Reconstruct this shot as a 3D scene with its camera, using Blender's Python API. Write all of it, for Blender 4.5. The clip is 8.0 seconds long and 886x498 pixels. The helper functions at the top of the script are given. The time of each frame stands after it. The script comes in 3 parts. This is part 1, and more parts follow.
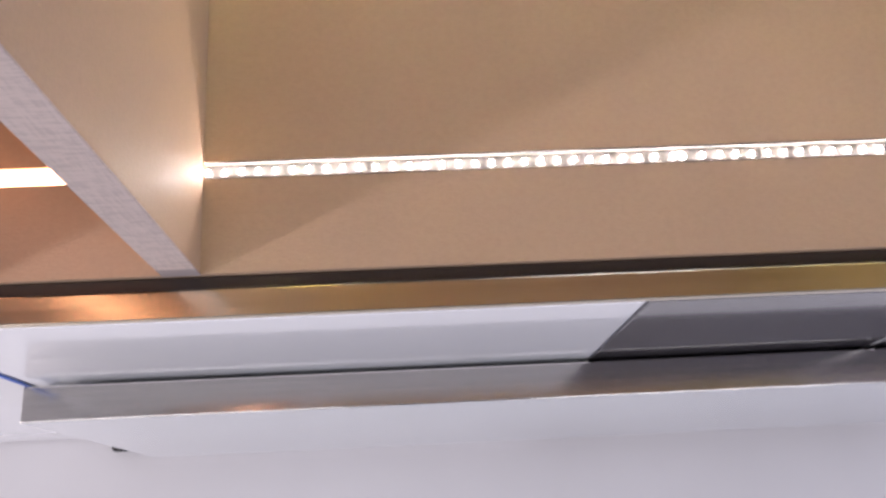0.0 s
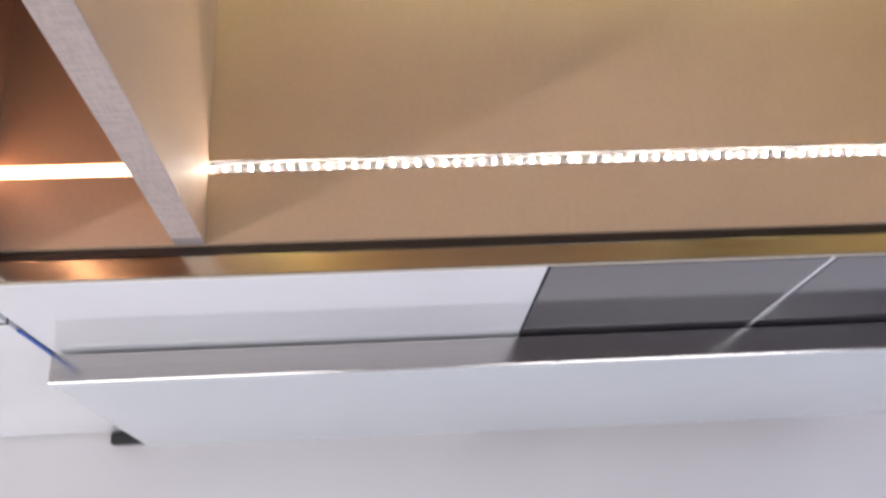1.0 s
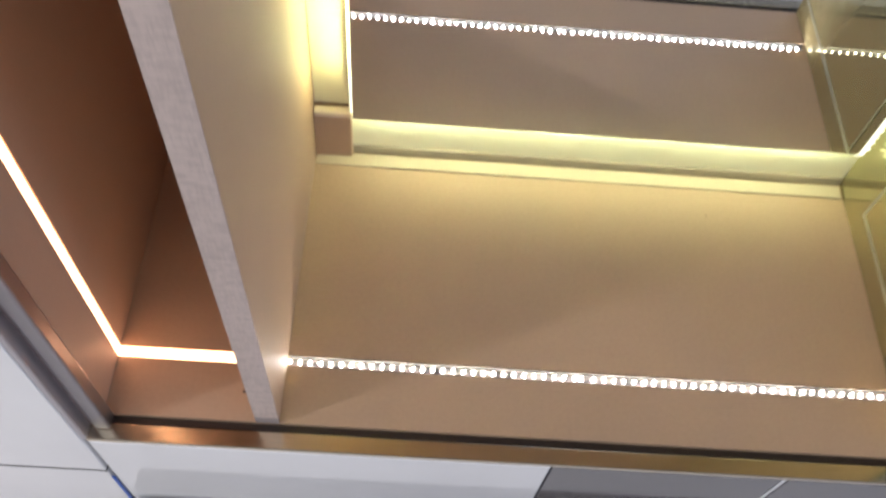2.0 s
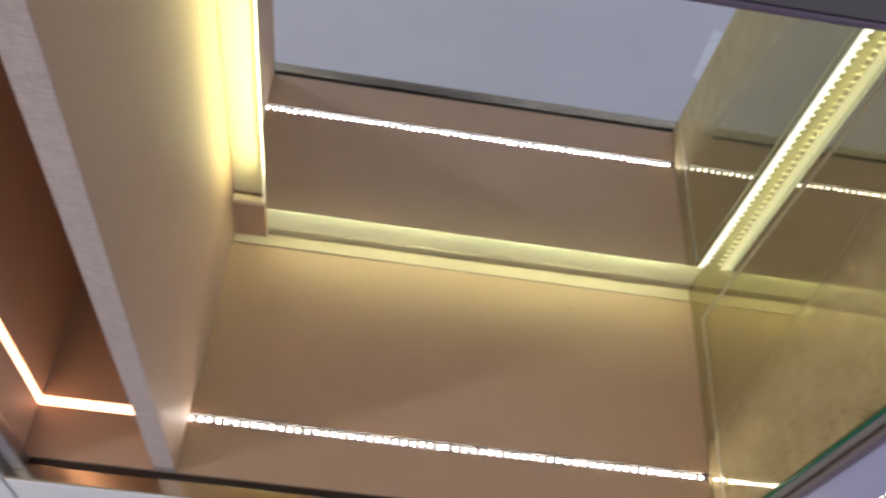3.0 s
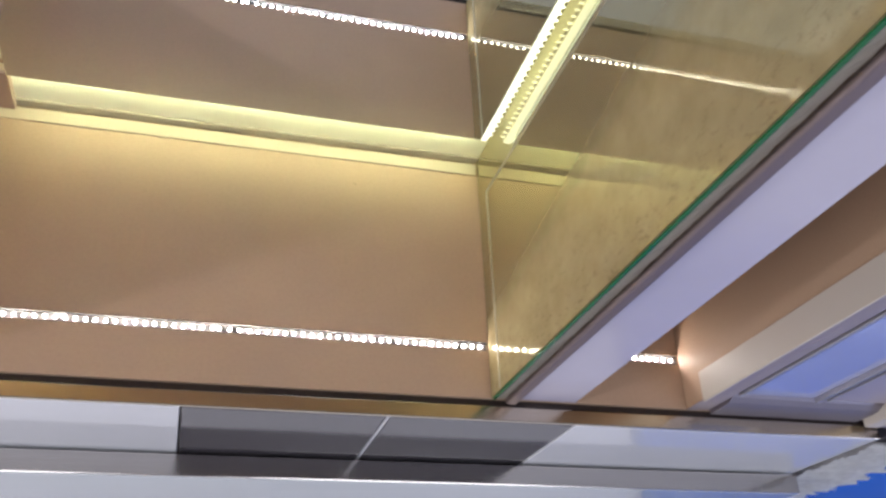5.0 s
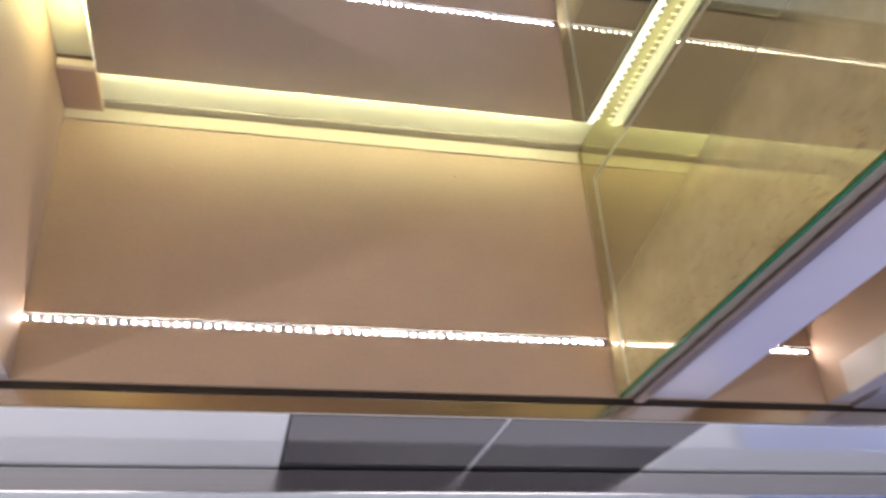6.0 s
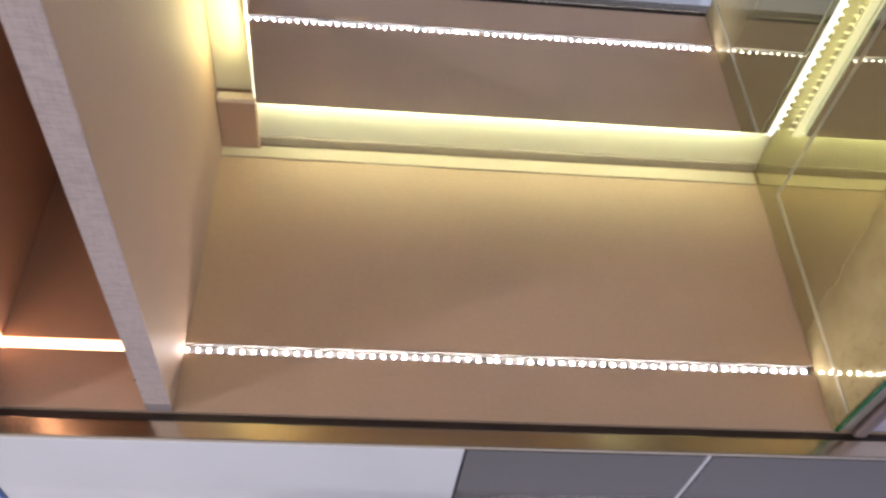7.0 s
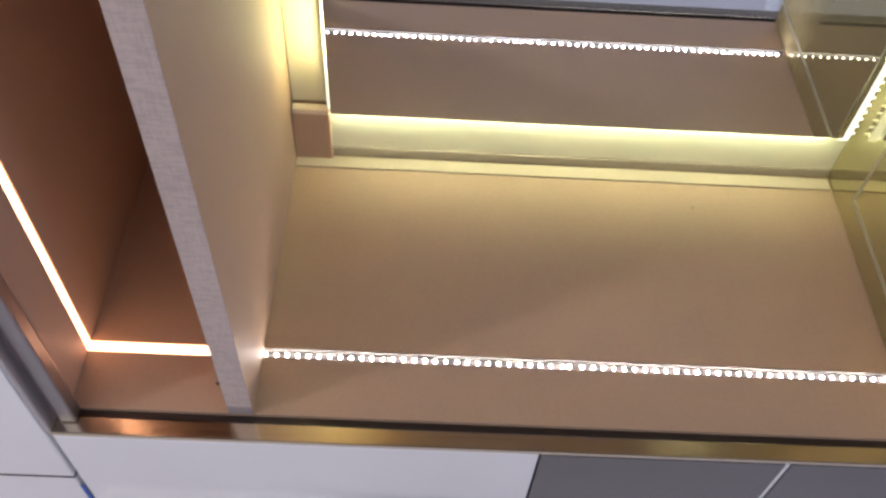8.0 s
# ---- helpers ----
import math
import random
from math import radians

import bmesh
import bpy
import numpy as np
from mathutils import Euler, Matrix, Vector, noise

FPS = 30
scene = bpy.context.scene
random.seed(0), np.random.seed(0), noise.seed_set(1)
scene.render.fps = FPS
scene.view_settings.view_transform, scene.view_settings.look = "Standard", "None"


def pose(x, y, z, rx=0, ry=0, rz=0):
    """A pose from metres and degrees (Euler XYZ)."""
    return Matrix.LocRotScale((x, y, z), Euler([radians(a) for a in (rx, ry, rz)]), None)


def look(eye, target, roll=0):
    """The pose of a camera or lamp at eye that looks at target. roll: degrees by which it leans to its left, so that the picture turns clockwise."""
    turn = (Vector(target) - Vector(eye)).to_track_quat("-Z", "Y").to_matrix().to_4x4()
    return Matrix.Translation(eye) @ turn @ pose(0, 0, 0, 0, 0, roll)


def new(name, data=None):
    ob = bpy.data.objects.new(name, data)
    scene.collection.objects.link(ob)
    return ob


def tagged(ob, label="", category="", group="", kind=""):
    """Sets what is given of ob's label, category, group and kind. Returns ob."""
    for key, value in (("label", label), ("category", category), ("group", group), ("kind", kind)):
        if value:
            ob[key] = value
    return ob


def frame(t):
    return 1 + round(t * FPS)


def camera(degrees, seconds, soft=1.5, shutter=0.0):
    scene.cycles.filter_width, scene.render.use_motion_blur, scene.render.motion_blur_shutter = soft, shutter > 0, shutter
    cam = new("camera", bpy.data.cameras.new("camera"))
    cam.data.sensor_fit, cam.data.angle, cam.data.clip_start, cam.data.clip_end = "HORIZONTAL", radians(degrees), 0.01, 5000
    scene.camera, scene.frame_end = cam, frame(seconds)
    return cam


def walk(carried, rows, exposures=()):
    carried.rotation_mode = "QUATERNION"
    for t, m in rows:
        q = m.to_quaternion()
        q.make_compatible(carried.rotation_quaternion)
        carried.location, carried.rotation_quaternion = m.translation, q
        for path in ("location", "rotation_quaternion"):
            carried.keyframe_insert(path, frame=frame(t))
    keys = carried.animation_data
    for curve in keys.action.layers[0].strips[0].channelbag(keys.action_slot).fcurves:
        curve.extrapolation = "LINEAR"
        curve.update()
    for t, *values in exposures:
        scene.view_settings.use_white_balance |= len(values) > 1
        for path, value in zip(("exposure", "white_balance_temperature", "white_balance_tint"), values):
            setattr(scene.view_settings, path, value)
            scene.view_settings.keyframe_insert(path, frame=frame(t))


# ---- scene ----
cam = camera(53.6, 8.0, 2.7, 0.4)
PATH = [
    (0, (0.099, -0.119, 0.89), (0.179, 0.478, -1.017), 5.0),
    (0.5, (0.096, -0.136, 0.917), (0.223, 0.417, -1.0), 9.4),
    (1, (0.112, -0.212, 0.994), (0.24, 0.528, -0.859), 7.2),
    (1.5, (0.108, -0.253, 1.038), (0.174, 0.78, -0.674), 4.5),
    (1.7, (0.092, -0.238, 1.078), (0.163, 0.798, -0.631), 5.8),
    (2.8, (0.128, -0.257, 1.268), (0.223, 0.862, -0.387), 10.6),
    (3, (0.15, -0.267, 1.271), (0.302, 0.871, -0.366), 13.9),
    (3.5, (0.176, -0.286, 1.266), (0.43, 0.917, -0.312), 18.5),
    (4, (0.215, -0.303, 1.265), (0.597, 0.894, -0.29), 25.7),
    (4.5, (0.223, -0.297, 1.25), (0.752, 0.762, -0.362), 32.2),
    (4.7, (0.233, -0.284, 1.253), (0.754, 0.705, -0.405), 31.6),
    (5.8, (0.172, -0.244, 1.209), (0.682, 0.652, -0.505), 30.0),
    (6, (0.172, -0.266, 1.172), (0.604, 0.729, -0.508), 23.8),
    (6.5, (0.16, -0.291, 1.102), (0.464, 0.835, -0.523), 15.3),
    (7, (0.135, -0.294, 1.079), (0.307, 0.915, -0.505), 9.1),
    (7.5, (0.13, -0.307, 1.072), (0.228, 0.934, -0.493), 5.9),
    (8, (0.12, -0.302, 1.082), (0.168, 0.928, -0.495), 4.3),
]
EXPOSURES = [  # seconds, stops, white balance in kelvin and tint
    (0, 0.28, 6500, 10), (0.5, 0.31, 6500, 10), (1.5, 0.24, 6600, 0), (2.8, -0.39, 6600, 5), (3, -0.36, 6600, 5), (3.5, -0.31, 6550, 6), (4, -0.24, 6450, 5), (4.5, -0.01, 6300, 5),
    (6, 0.07, 6450, 8), (6.5, 0.01, 6450, 10), (7, -0.10, 6450, 10), (8, -0.29, 6500, 10)]
walk(cam, [(t, look(eye, target, roll)) for t, eye, target, roll in PATH], EXPOSURES)

# ---- light ----
H = 0.485          # height of the niche floor
TOP = H + 0.599    # underside of the niche's top board
world = bpy.data.worlds.new("room_air")
scene.world = world
world.use_nodes = True
world.node_tree.nodes["Background"].inputs[0].default_value = (0.75, 0.78, 1.0, 1)
world.node_tree.nodes["Background"].inputs[1].default_value = 0.05


def area_lamp(name, m, w, h, watts, color, spread=180):
    data = bpy.data.lights.new(name, "AREA")
    data.shape, data.size, data.size_y, data.energy, data.color = "RECTANGLE", w, h, watts, color
    data.spread = radians(spread)
    ob = new(name, data)
    ob.matrix_world = m
    return ob


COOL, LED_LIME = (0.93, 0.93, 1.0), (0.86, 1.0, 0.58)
# room fill: two unseen ceiling panels, added
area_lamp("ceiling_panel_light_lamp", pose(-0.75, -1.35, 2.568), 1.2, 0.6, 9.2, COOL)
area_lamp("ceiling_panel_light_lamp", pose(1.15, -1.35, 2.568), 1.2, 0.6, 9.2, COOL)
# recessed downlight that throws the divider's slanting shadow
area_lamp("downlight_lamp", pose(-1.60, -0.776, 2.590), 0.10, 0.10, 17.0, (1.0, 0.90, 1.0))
# side fill set in two added, unseen window openings
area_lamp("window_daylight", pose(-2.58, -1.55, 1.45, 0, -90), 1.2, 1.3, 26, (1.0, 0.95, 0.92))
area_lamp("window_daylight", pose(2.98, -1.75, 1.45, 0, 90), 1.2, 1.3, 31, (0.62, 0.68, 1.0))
# strips behind the edges of the back mirror
area_lamp("mirror_back_lamp", pose(0.26, 0.2640, H + 0.0610, 26), 0.45, 0.003, 0.27, (0.91, 1.0, 0.63))
area_lamp("mirror_back_lamp", pose(0.0345, 0.2586, H + 0.350, 0, 90, 6), 0.48, 0.003, 0.50, (1.0, 0.99, 0.50))
area_lamp("mirror_back_lamp", pose(0.4872, 0.2665, H + 0.335, 0, -90, 30), 0.52, 0.003, 0.17, (0.96, 1.0, 0.74))


# ---- materials ----
def material(name, color, rough=0.5, metal=0.0, coat=0.0):
    m = bpy.data.materials.new(name)
    m.use_nodes = True
    b = m.node_tree.nodes["Principled BSDF"]
    b.inputs["Base Color"].default_value = (*color, 1)
    b.inputs["Roughness"].default_value = rough
    b.inputs["Metallic"].default_value = metal
    b.inputs["Coat Weight"].default_value = coat
    b.inputs["Coat Roughness"].default_value = 0.04
    return m, m.node_tree.nodes, m.node_tree.links, b


def noise_tex(N, L, scale, detail=4.0, stretch=(1, 1, 1), rough=0.55):
    c = N.new("ShaderNodeTexCoord")
    mp = N.new("ShaderNodeMapping")
    mp.inputs["Scale"].default_value = stretch
    t = N.new("ShaderNodeTexNoise")
    t.inputs["Scale"].default_value, t.inputs["Detail"].default_value, t.inputs["Roughness"].default_value = scale, detail, rough
    L.new(c.outputs["Object"], mp.inputs["Vector"])
    L.new(mp.outputs["Vector"], t.inputs["Vector"])
    return t.outputs["Fac"]


def ramp(N, L, fac, stops):
    r = N.new("ShaderNodeValToRGB")
    e = r.color_ramp.elements
    while len(e) < len(stops):
        e.new(0.5)
    for k, (p, c) in zip(e, stops):
        k.position, k.color = p, (*c, 1)
    L.new(fac, r.inputs["Fac"])
    return r.outputs["Color"]


def mixed(N, L, a, b, fac, kind="MIX"):
    n = N.new("ShaderNodeMix")
    n.data_type, n.blend_type = "RGBA", kind
    n.inputs["Factor"].default_value = fac
    L.new(a, n.inputs["A"])
    L.new(b, n.inputs["B"])
    return n.outputs["Result"]


def bumped(N, L, b, height, strength, dist):
    n = N.new("ShaderNodeBump")
    n.inputs["Strength"].default_value, n.inputs["Distance"].default_value = strength, dist
    L.new(height, n.inputs["Height"])
    L.new(n.outputs["Normal"], b.inputs["Normal"])


def grey(v):
    return (v, v, v)


def linen(name, color, rough=0.55, depth=0.90, fine=1000, run=0.28):
    """Laminate embossed like woven linen: threads both ways, faint cloudy tone."""
    m, N, L, b = material(name, color, rough)
    c0, c1 = [tuple(k * f for k in color) for f in (0.95, 1.04)]
    cloud = ramp(N, L, noise_tex(N, L, 6.0, 5.0), [(0.3, c0), (0.7, c1)])
    warp = noise_tex(N, L, 1.0, 2.0, (fine, fine, fine * run))
    weft = noise_tex(N, L, 1.0, 2.0, (fine * run, fine * run, fine))
    cross = noise_tex(N, L, 1.0, 2.0, (fine * run, fine, fine * 0.5))
    add = N.new("ShaderNodeMath")
    L.new(warp, add.inputs[0])
    L.new(weft, add.inputs[1])
    add2 = N.new("ShaderNodeMath")
    L.new(add.outputs[0], add2.inputs[0])
    L.new(cross, add2.inputs[1])
    third = N.new("ShaderNodeMath")
    third.operation, third.inputs[1].default_value = "MULTIPLY", 1 / 3
    L.new(add2.outputs[0], third.inputs[0])
    thread = ramp(N, L, third.outputs[0], [(0.43, grey(depth)), (0.55, grey(1.0))])
    L.new(mixed(N, L, cloud, thread, 0.55, "MULTIPLY"), b.inputs["Base Color"])
    bumped(N, L, b, add2.outputs[0], 0.22, 0.0006)
    return m


def brushed(name, color, rough=0.22, along=(3, 900, 900)):
    m, N, L, b = material(name, color, rough, 1.0)
    f = noise_tex(N, L, 1.0, 3.0, along)
    L.new(ramp(N, L, f, [(0.25, tuple(0.86 * k for k in color)), (0.75, color)]), b.inputs["Base Color"])
    L.new(ramp(N, L, f, [(0.2, grey(rough * 0.7)), (0.8, grey(rough * 1.4))]), b.inputs["Roughness"])
    bumped(N, L, b, f, 0.05, 0.0003)
    return m


def lacquer(name, color, rough=0.12, coat=0.6):
    m, N, L, b = material(name, color, rough, 0.0, coat)
    f = noise_tex(N, L, 5.0, 6.0)
    L.new(ramp(N, L, f, [(0.3, tuple(0.93 * k for k in color)), (0.7, tuple(min(1, 1.03 * k) for k in color))]), b.inputs["Base Color"])
    L.new(ramp(N, L, noise_tex(N, L, 30.0, 5.0), [(0.35, grey(rough * 0.96)), (0.75, grey(rough * 1.05))]), b.inputs["Roughness"])
    bumped(N, L, b, noise_tex(N, L, 8.0, 2.0), 0.03, 0.002)
    return m


def glowing(name, color, strength):
    m, N, L, b = material(name, color, 0.4)
    b.inputs["Emission Color"].default_value = (*color, 1)
    b.inputs["Emission Strength"].default_value = strength
    return m


LINEN = linen("linen_laminate", (0.505, 0.348, 0.234))
EDGE_LINEN = linen("linen_edge_band", (0.56, 0.455, 0.405), 0.6, 0.64, 1050, 0.10)
# Shade at the divider's foot, put into a darker colour.
FOOT_SHADE = lacquer("edge_foot_shade", (0.34, 0.29, 0.28), 0.5, 0.0)
JAMB = lacquer("cream_jamb", (0.62, 0.56, 0.49), 0.40, 0.0)
TAUPE = lacquer("taupe_board", (0.40, 0.34, 0.26), 0.5, 0.0)
LILAC_ALU = brushed("dull_aluminium", (0.54, 0.48, 0.50), 0.6, (900, 900, 3))
PALE_BOARD = lacquer("pale_board", (0.62, 0.575, 0.67), 0.22, 0.3)
STEEL = brushed("polished_steel", (0.78, 0.74, 0.70), 0.16)
ALU = brushed("aluminium", (0.60, 0.58, 0.60), 0.42, (900, 900, 3))
# Darker copy of ALU; the track's shade is put into its colour.
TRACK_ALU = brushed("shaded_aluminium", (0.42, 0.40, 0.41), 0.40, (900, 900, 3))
SILL_ALU = brushed("lilac_sill_profile", (0.36, 0.33, 0.37), 0.5)
DARK_TRACK = brushed("dark_track", (0.13, 0.12, 0.14), 0.5, (900, 900, 3))
INFILL = lacquer("mauve_infill", (0.40, 0.36, 0.43), 0.3, 0.2)
HEAD_RAIL = brushed("dark_lilac_head_rail", (0.22, 0.17, 0.22), 0.5)
ALU_X = brushed("aluminium_rail", (0.48, 0.46, 0.51), 0.40)
# Neutral steel; the niche's gold reflection is tinted into its colour.
SILL_STEEL = brushed("gold_reflection_steel", (0.80, 0.70, 0.54), 0.19)
SEALANT = material("cloudy_sealant", (0.54, 0.49, 0.41), 0.3)[0]
DARK_ALU = brushed("dark_aluminium", (0.36, 0.29, 0.285), 0.5, (900, 900, 3))
CREAM = material("cream_acrylic", (0.76, 0.64, 0.50), 0.4)[0]
PALE_STRIP = material("pale_strip", (0.58, 0.48, 0.35), 0.4)[0]
# The blue that the pane reflects is put into its base colour.
SKY_PANE = lacquer("blue_reflection_pane", (0.46, 0.50, 0.79), 0.08, 1.0)
WHITE = lacquer("white_lacquer", (0.86, 0.86, 0.87), 0.16, 0.8)
DARK = lacquer("charcoal_lacquer", (0.082, 0.074, 0.080), 0.12)
PANEL = lacquer("frosted_pale_glass", (0.66, 0.72, 0.74), 0.08, 1.0)
BLACK = material("black_rubber", (0.015, 0.014, 0.014), 0.6)[0]
SEAL = material("brown_seal", (0.030, 0.020, 0.016), 0.45)[0]
OPAL = material("pale_green_acrylic", (0.80, 0.76, 0.58), 0.35)[0]


def mirror_material(name, tint, rough):
    m, N, L, b = material(name, tint, rough, 1.0)
    f = noise_tex(N, L, 14.0, 6.0)
    L.new(ramp(N, L, f, [(0.3, grey(rough * 0.5)), (0.8, grey(rough * 1.6))]), b.inputs["Roughness"])
    return m


MIRROR = mirror_material("silver_mirror", (0.82, 0.88, 0.97), 0.012)


def aged_mirror():
    """Smoky bronze mirror; a mottled gold film covers its front strip, with a soft leaning border."""
    m, N, L, b = material("bronze_mirror", (0.50, 0.48, 0.30), 0.02, 1.0)
    c = N.new("ShaderNodeTexCoord")
    sep = N.new("ShaderNodeSeparateXYZ")
    L.new(c.outputs["Object"], sep.inputs[0])
    lean = N.new("ShaderNodeMath")        # y - 0.16 z: the border leans
    lean.operation, lean.inputs[1].default_value = "MULTIPLY_ADD", -0.16
    L.new(sep.outputs["Z"], lean.inputs[0])
    L.new(sep.outputs["Y"], lean.inputs[2])
    zone = N.new("ShaderNodeMapRange")
    zone.interpolation_type = "SMOOTHSTEP"
    for k, v in zip(("From Min", "From Max", "To Min", "To Max"), (-0.025, -0.098, 0.0, 1.0)):
        zone.inputs[k].default_value = v
    L.new(lean.outputs[0], zone.inputs["Value"])
    front = N.new("ShaderNodeMapRange")   # thicker towards the front edge
    for k, v in zip(("From Min", "From Max", "To Min", "To Max"), (-0.06, -0.13, 0.0, 1.0)):
        front.inputs[k].default_value = v
    L.new(sep.outputs["Y"], front.inputs["Value"])
    cloud = ramp(N, L, noise_tex(N, L, 18.0, 5.0), [(0.30, grey(0.72)), (0.72, grey(1.0))])
    scuff = ramp(N, L, noise_tex(N, L, 170.0, 6.0, (1, 1, 0.6), 0.7), [(0.53, grey(0.0)), (0.66, grey(1.0))])
    marks = mixed(N, L, scuff, front.outputs["Result"], 1.0, "MULTIPLY")
    tone = N.new("ShaderNodeMix")
    tone.data_type = "RGBA"
    tone.inputs["B"].default_value = (0.33, 0.25, 0.13, 1)
    L.new(ramp(N, L, noise_tex(N, L, 42.0, 6.0), [(0.35, (0.50, 0.41, 0.215)), (0.65, (0.58, 0.485, 0.27))]), tone.inputs["A"])
    L.new(marks, tone.inputs["Factor"])
    film = N.new("ShaderNodeBsdfDiffuse")
    L.new(tone.outputs["Result"], film.inputs["Color"])
    thick = mixed(N, L, cloud, zone.outputs["Result"], 1.0, "MULTIPLY")
    amount = N.new("ShaderNodeMath")
    amount.operation, amount.inputs[1].default_value, amount.inputs[2].default_value = "MULTIPLY_ADD", FILM_THICK, FILM_THIN
    L.new(thick, amount.inputs[0])
    rough = N.new("ShaderNodeMath")
    rough.operation, rough.inputs[1].default_value, rough.inputs[2].default_value = "MULTIPLY_ADD", 0.06, 0.012
    L.new(front.outputs["Result"], rough.inputs[0])
    L.new(rough.outputs[0], b.inputs["Roughness"])
    mix = N.new("ShaderNodeMixShader")
    L.new(amount.outputs[0], mix.inputs[0])
    L.new(b.outputs[0], mix.inputs[1])
    L.new(film.outputs[0], mix.inputs[2])
    L.new(mix.outputs[0], N["Material Output"].inputs["Surface"])
    return m


FILM_THICK, FILM_THIN = 0.50, 0.19
BRONZE = aged_mirror()
GREEN = material("green_glass_edge", (0.003, 0.13, 0.035), 0.25, 0.0, 0.0)[0]


def floor_material():
    m, N, L, b = material("pale_stone_floor", (0.50, 0.48, 0.52), 0.22)
    L.new(ramp(N, L, noise_tex(N, L, 2.2, 6.0), [(0.3, (0.64, 0.61, 0.605)), (0.7, (0.73, 0.70, 0.695))]), b.inputs["Base Color"])
    L.new(ramp(N, L, noise_tex(N, L, 25.0, 4.0), [(0.3, grey(0.30)), (0.8, grey(0.42))]), b.inputs["Roughness"])
    return m


FLOOR = floor_material()
WALL = linen("painted_wall", (0.62, 0.61, 0.63), 0.8)
# The ceiling is unseen; it is dark so the polished sill mirrors dark.
CEIL = material("darkened_ceiling", (0.16, 0.155, 0.165), 0.9)[0]
LAMP = glowing("lit_diffuser", (0.86, 0.88, 1.0), 6.0)
BEAD = glowing("led_bead", (1.0, 0.89, 0.84), 225.0)
# Added glow on the chip's sides, for the halo between beads.
SIDE_GLOW = glowing("bead_side_glow", (1.0, 0.89, 0.84), 110.0)
TAPE = material("dark_circuit_tape", (0.13, 0.12, 0.115), 0.5)[0]
GLOW = glowing("lit_edge_diffuser", (1.0, 1.0, 0.84), 1.7)
PALE_YELLOW = material("pale_yellow_board", (0.72, 0.67, 0.50), 0.5)[0]
BAR = glowing("lit_opal_bar", (1.0, 0.51, 0.31), 7.4)
LIME = glowing("lit_lime_bead", (1.0, 1.0, 0.86), 2.4)
PCB = material("circuit_tape", (0.22, 0.20, 0.19), 0.4)[0]


# ---- building helpers ----
def thing(name, at, label, category, group="", kind=""):
    ob = new(name)
    ob.empty_display_size = 0.05
    ob.location = at
    return tagged(ob, label, category, group, kind)


def block(x0, x1, y0, y1, z0, z1, bevel=0.0008, segments=2):
    bm = bmesh.new()
    bmesh.ops.create_cube(bm, size=1.0)
    for v in bm.verts:
        v.co = ((x0 + x1) / 2 + v.co.x * (x1 - x0), (y0 + y1) / 2 + v.co.y * (y1 - y0), (z0 + z1) / 2 + v.co.z * (z1 - z0))
    if bevel:
        bmesh.ops.bevel(bm, geom=list(bm.edges), offset=bevel, segments=segments, profile=0.5, affect="EDGES")
    return bm


def prism(outline, axis, a, b, bevel=0.0):
    """A closed outline swept along x, y or z from a to b. Outline pairs are the other two axes in order."""
    bm = bmesh.new()
    place = {"x": lambda p, s: (s, p[0], p[1]), "y": lambda p, s: (p[0], s, p[1]), "z": lambda p, s: (p[0], p[1], s)}[axis]
    low = [bm.verts.new(place(p, a)) for p in outline]
    high = [bm.verts.new(place(p, b)) for p in outline]
    n = len(outline)
    for i in range(n):
        bm.faces.new((low[i], low[(i + 1) % n], high[(i + 1) % n], high[i]))
    bm.faces.new(low[::-1])
    bm.faces.new(high)
    bmesh.ops.recalc_face_normals(bm, faces=list(bm.faces))
    if bevel:
        bmesh.ops.bevel(bm, geom=list(bm.edges), offset=bevel, segments=2, profile=0.5, affect="EDGES")
    return bm


def world_of(ob):
    v = Vector((0, 0, 0))
    while ob:
        v += Vector(ob.location)
        ob = ob.parent
    return v


def mesh_of(name, bm, mat):
    me = bpy.data.meshes.new(name)
    bm.to_mesh(me)
    bm.free()
    for m in (mat if isinstance(mat, (list, tuple)) else [mat]):
        me.materials.append(m)
    return me


def part(name, bm, mat, parent=None, label="", at=None):
    """One mesh object; the bmesh is in world metres."""
    o = world_of(parent) if parent else Vector((0, 0, 0))
    here = Vector(at) if at else o
    bmesh.ops.translate(bm, verts=list(bm.verts), vec=-here)
    ob = new(name, mesh_of(name, bm, mat))
    ob.parent = parent
    ob.location = here - o
    if label:
        ob["label"] = label
    return ob


def structure(name, bm, mat, label, category):
    return tagged(part(name, bm, mat), label, category, kind="structure")


# ---- the room ----
structure("floor", block(-2.6, 3.0, -3.2, 0.5, -0.06, 0.0, 0), FLOOR, "smooth pale lilac grey stone floor", "floor")
structure("wall_north", block(-2.6, 3.0, 0.33, 0.43, 0.0, 2.6, 0), WALL, "plain painted wall behind the built-in cabinets", "wall")
structure("wall_south", block(-2.6, 3.0, -3.3, -3.2, 0.0, 2.6, 0), WALL, "plain painted wall opposite the cabinets", "wall")


def wall_with_opening(x0, x1, y0, y1, oy0, oy1, oz0, oz1):
    bm = bmesh.new()
    for b in ((y0, oy0, 0.0, 2.6), (oy1, y1, 0.0, 2.6), (oy0, oy1, 0.0, oz0), (oy0, oy1, oz1, 2.6)):
        piece = block(x0, x1, *b, 0)
        me = bpy.data.meshes.new("piece")
        piece.to_mesh(me)
        piece.free()
        bm.from_mesh(me)
        bpy.data.meshes.remove(me)
    return bm


